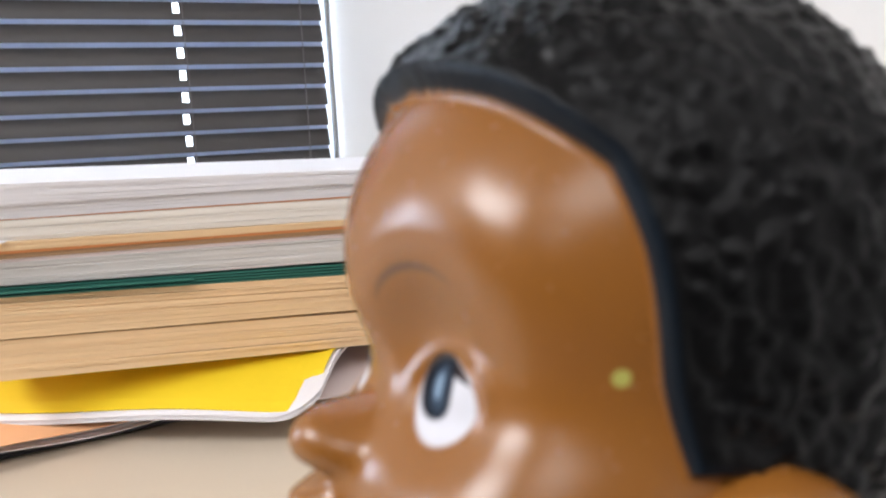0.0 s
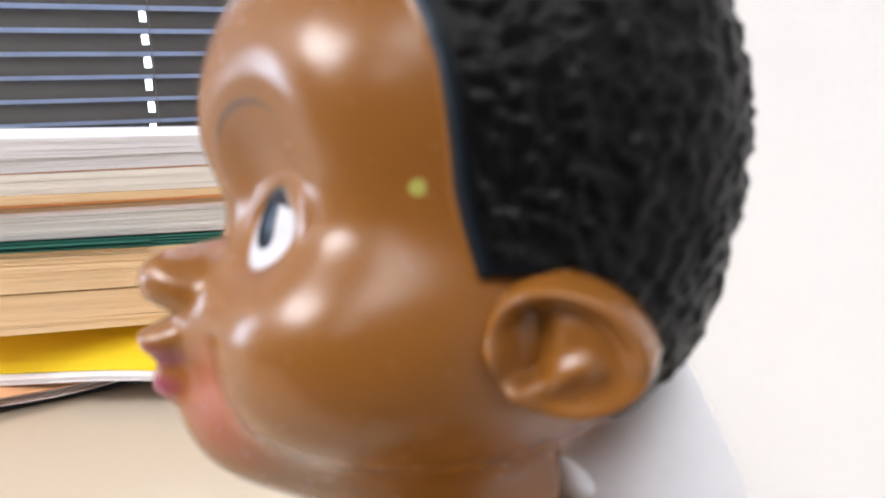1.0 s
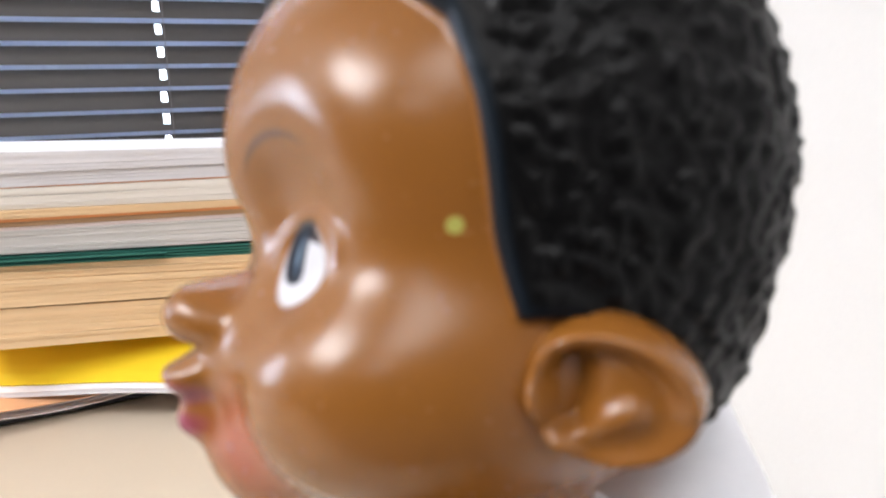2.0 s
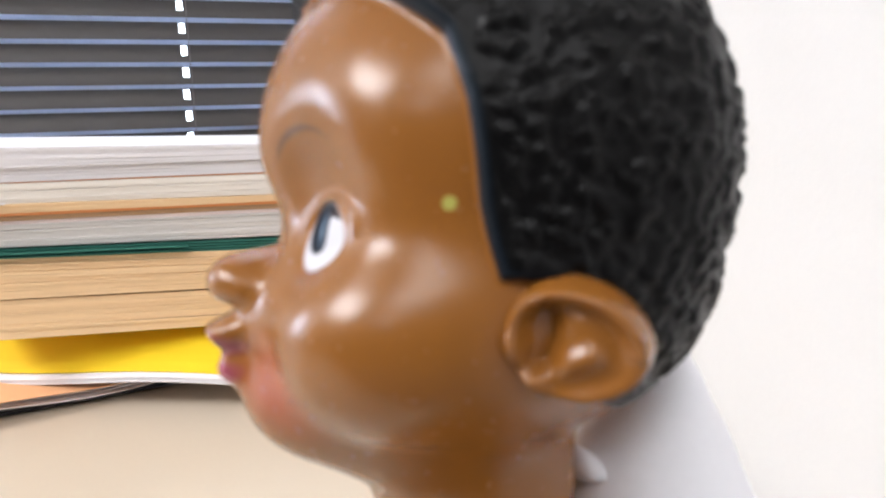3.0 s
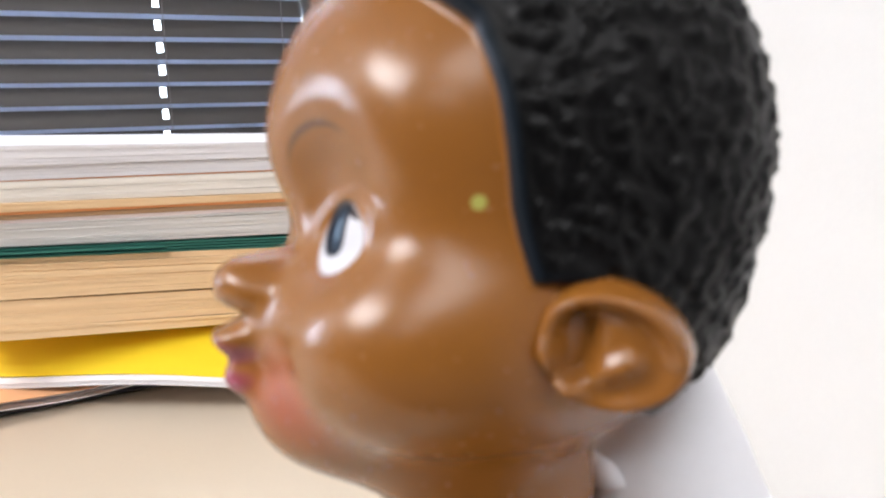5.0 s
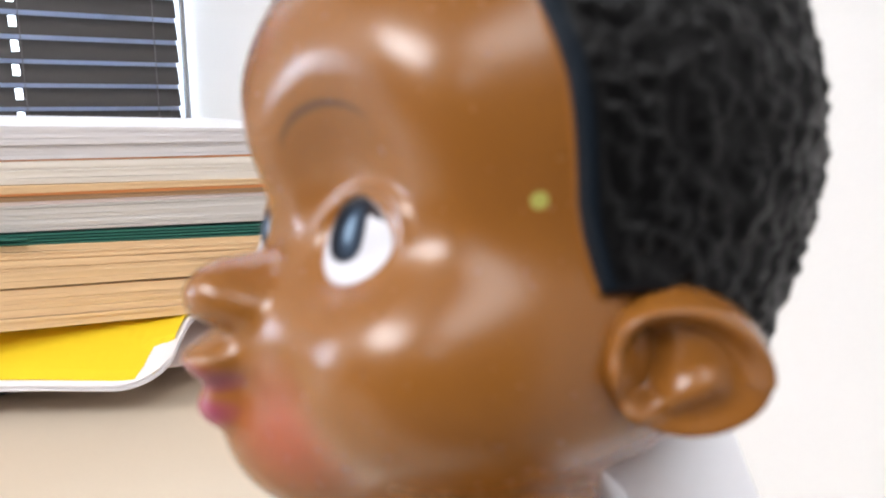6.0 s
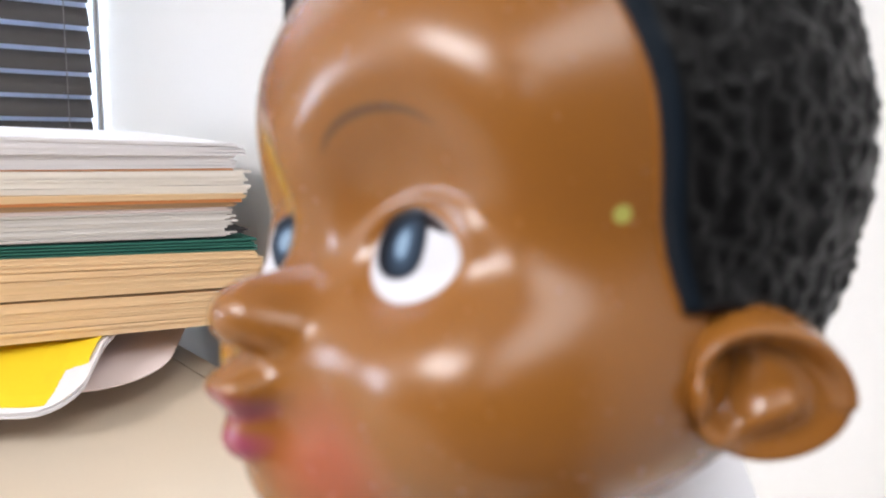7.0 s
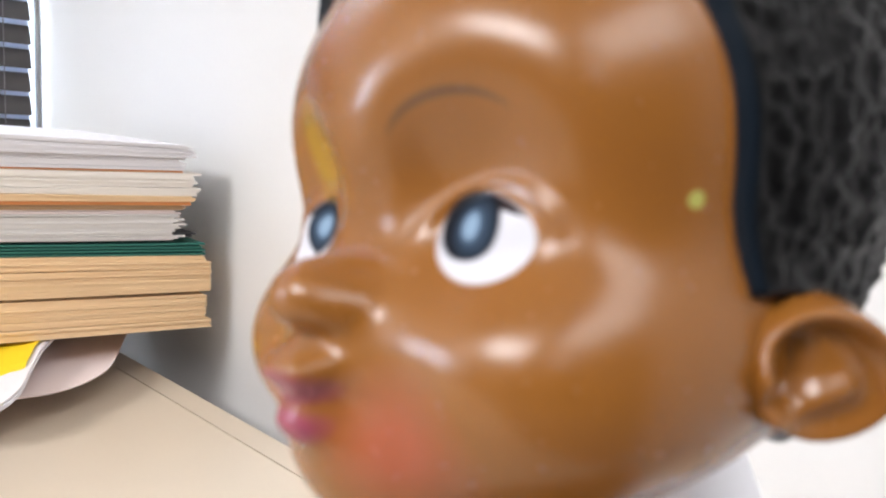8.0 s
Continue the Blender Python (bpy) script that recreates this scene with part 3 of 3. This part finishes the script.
def doll_paint():
    """Brown plastic with painted eyes, brows, lips and cheeks; places in millimetres from the head's middle."""
    n = Nodes("doll_plastic")
    sep = n.tree.nodes.new("ShaderNodeSeparateXYZ")
    n.link(n.coords(), sep.inputs[0])
    u, v, w = (n.math("MULTIPLY", sep.outputs[i], 1000.0) for i in range(3))
    av = n.math("ABSOLUTE", v)
    front = n.math("GREATER_THAN", u, 12.0)

    def spot(a, ca, ra, b, cb, rb, soft, turn=0.0):
        """1 inside an ellipse of a and b, fading over soft."""
        x, y = n.math("SUBTRACT", a, ca), n.math("SUBTRACT", b, cb)
        c, s = math.cos(radians(turn)), math.sin(radians(turn))
        xr = n.math("ADD", n.math("MULTIPLY", x, c / ra), n.math("MULTIPLY", y, s / ra))
        yr = n.math("ADD", n.math("MULTIPLY", x, -s / rb), n.math("MULTIPLY", y, c / rb))
        d = n.math("SQRT", n.math("ADD", n.math("MULTIPLY", xr, xr), n.math("MULTIPLY", yr, yr)))
        return n.math("MULTIPLY", n.math("DIVIDE", n.math("SUBTRACT", 1 + soft / 2, d), soft, True), front)

    tone = n.noise(60, 3)
    col = n.mix(tone, (0.250, 0.093, 0.0140), (0.285, 0.108, 0.0175))
    fine = n.noise(900, 2)
    # cheeks, lips
    col = n.mix(n.math("MULTIPLY", spot(av, 6.6, 3.5, w, -15.8, 3.6, 1.3), 0.34), col, (0.52, 0.045, 0.06))
    col = n.mix(n.math("MULTIPLY", spot(av, 0.0, 2.9, w, -12.2, 1.25, 0.5), 0.8), col, (0.26, 0.045, 0.095))
    col = n.mix(n.math("MULTIPLY", spot(av, 0.0, 2.4, w, -14.8, 1.2, 0.5), 0.8), col, (0.31, 0.05, 0.115))
    # eyes
    eye = spot(av, 9.5, 3.55, w, -3.15, 2.6, 0.10, -12)
    col = n.mix(eye, col, (0.66, 0.65, 0.69))
    col = n.mix(n.math("MULTIPLY", spot(av, 9.3, 3.5, w, -3.0, 2.55, 0.12, -12), n.math("GREATER_THAN", w, n.math("ADD", n.math("MULTIPLY", av, -0.30), 1.75))), col, (0.03, 0.02, 0.02))
    col = n.mix(spot(av, 8.4, 2.35, w, -2.35, 2.2, 0.14), col, (0.008, 0.008, 0.012))
    col = n.mix(spot(av, 8.6, 1.6, w, -2.5, 1.6, 0.5), col, (0.035, 0.055, 0.085))
    col = n.mix(spot(av, 8.3, 0.8, w, -2.4, 0.85, 0.6), col, (0.24, 0.34, 0.46))
    # brows: an arc
    arc = n.math("SUBTRACT", spot(av, 7.7, 4.6, w, 2.6, 3.7, 0.10), spot(av, 7.9, 5.0, w, 2.05, 3.7, 0.10), True)
    col = n.mix(n.math("MULTIPLY", n.math("MULTIPLY", arc, n.math("GREATER_THAN", w, 3.4)), 0.65), col, (0.05, 0.03, 0.02))
    # a paint speck, and a soft yellow patch over the far brow
    col = n.mix(spot(u, 16.2, 0.50, w, -1.15, 0.54, 0.25), col, (0.45, 0.42, 0.10))
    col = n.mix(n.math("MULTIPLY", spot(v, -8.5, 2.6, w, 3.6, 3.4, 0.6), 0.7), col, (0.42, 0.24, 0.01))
    # moulded hair, with a smoother bluish rim
    at = n.tree.nodes.new("ShaderNodeAttribute")
    at.attribute_name = "hair_inside"
    inside = n.math("DIVIDE", n.math("ADD", at.outputs["Fac"], 0.12), 0.24, True)
    rim = n.math("DIVIDE", n.math("SUBTRACT", 1.1, at.outputs["Fac"]), 0.5, True)
    grain = n.noise(500, 3)
    hair = n.mix(rim, n.mix(grain, (0.002, 0.002, 0.0022), (0.007, 0.0065, 0.0065)), (0.006, 0.010, 0.016))
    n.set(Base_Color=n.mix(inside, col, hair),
          Roughness=n.math("ADD", n.math("ADD", n.math("MULTIPLY", inside, 0.06), n.math("MULTIPLY", eye, 0.25)), n.math("ADD", n.math("MULTIPLY", fine, 0.02), 0.26)),
          Coat_Weight=n.math("MULTIPLY", n.math("SUBTRACT", n.math("SUBTRACT", 1.0, inside), eye, True), 0.08), Coat_Roughness=0.2,
          Specular_IOR_Level=n.math("SUBTRACT", n.math("SUBTRACT", 0.5, n.math("MULTIPLY", inside, 0.36)), n.math("MULTIPLY", eye, 0.45), True))
    n.bump(n.math("MULTIPLY", n.math("MULTIPLY", inside, n.math("SUBTRACT", 1.0, rim)), n.noise(1100, 3)), 0.5, 0.0003)
    return n.mat


M_DOLL = doll_paint()
doll()


# ---- ceiling lights ----
def unseen_ceiling_light(x, y, sx, sy):
    lamp = empty("unseen_ceiling_light", (x, y, CEIL_Z), label="assumed square white ceiling light panel, out of view", category="ceiling light", group="ceiling lights")
    o = lamp.location
    part("frame", boxes((x - sx / 2 - 0.02, x + sx / 2 + 0.02, y - sy / 2 - 0.02, y + sy / 2 + 0.02, CEIL_Z - 0.012, CEIL_Z - 0.001), bevel=0.003, at=o), M_SILL, lamp)


unseen_ceiling_light(-2.60, 0.05, 1.3, 1.3)
unseen_ceiling_light(-2.40, -2.10, 0.6, 0.6)
# made-up housing for the added fill lamp
unseen_ceiling_light(-0.70, -1.45, 1.8, 1.0)
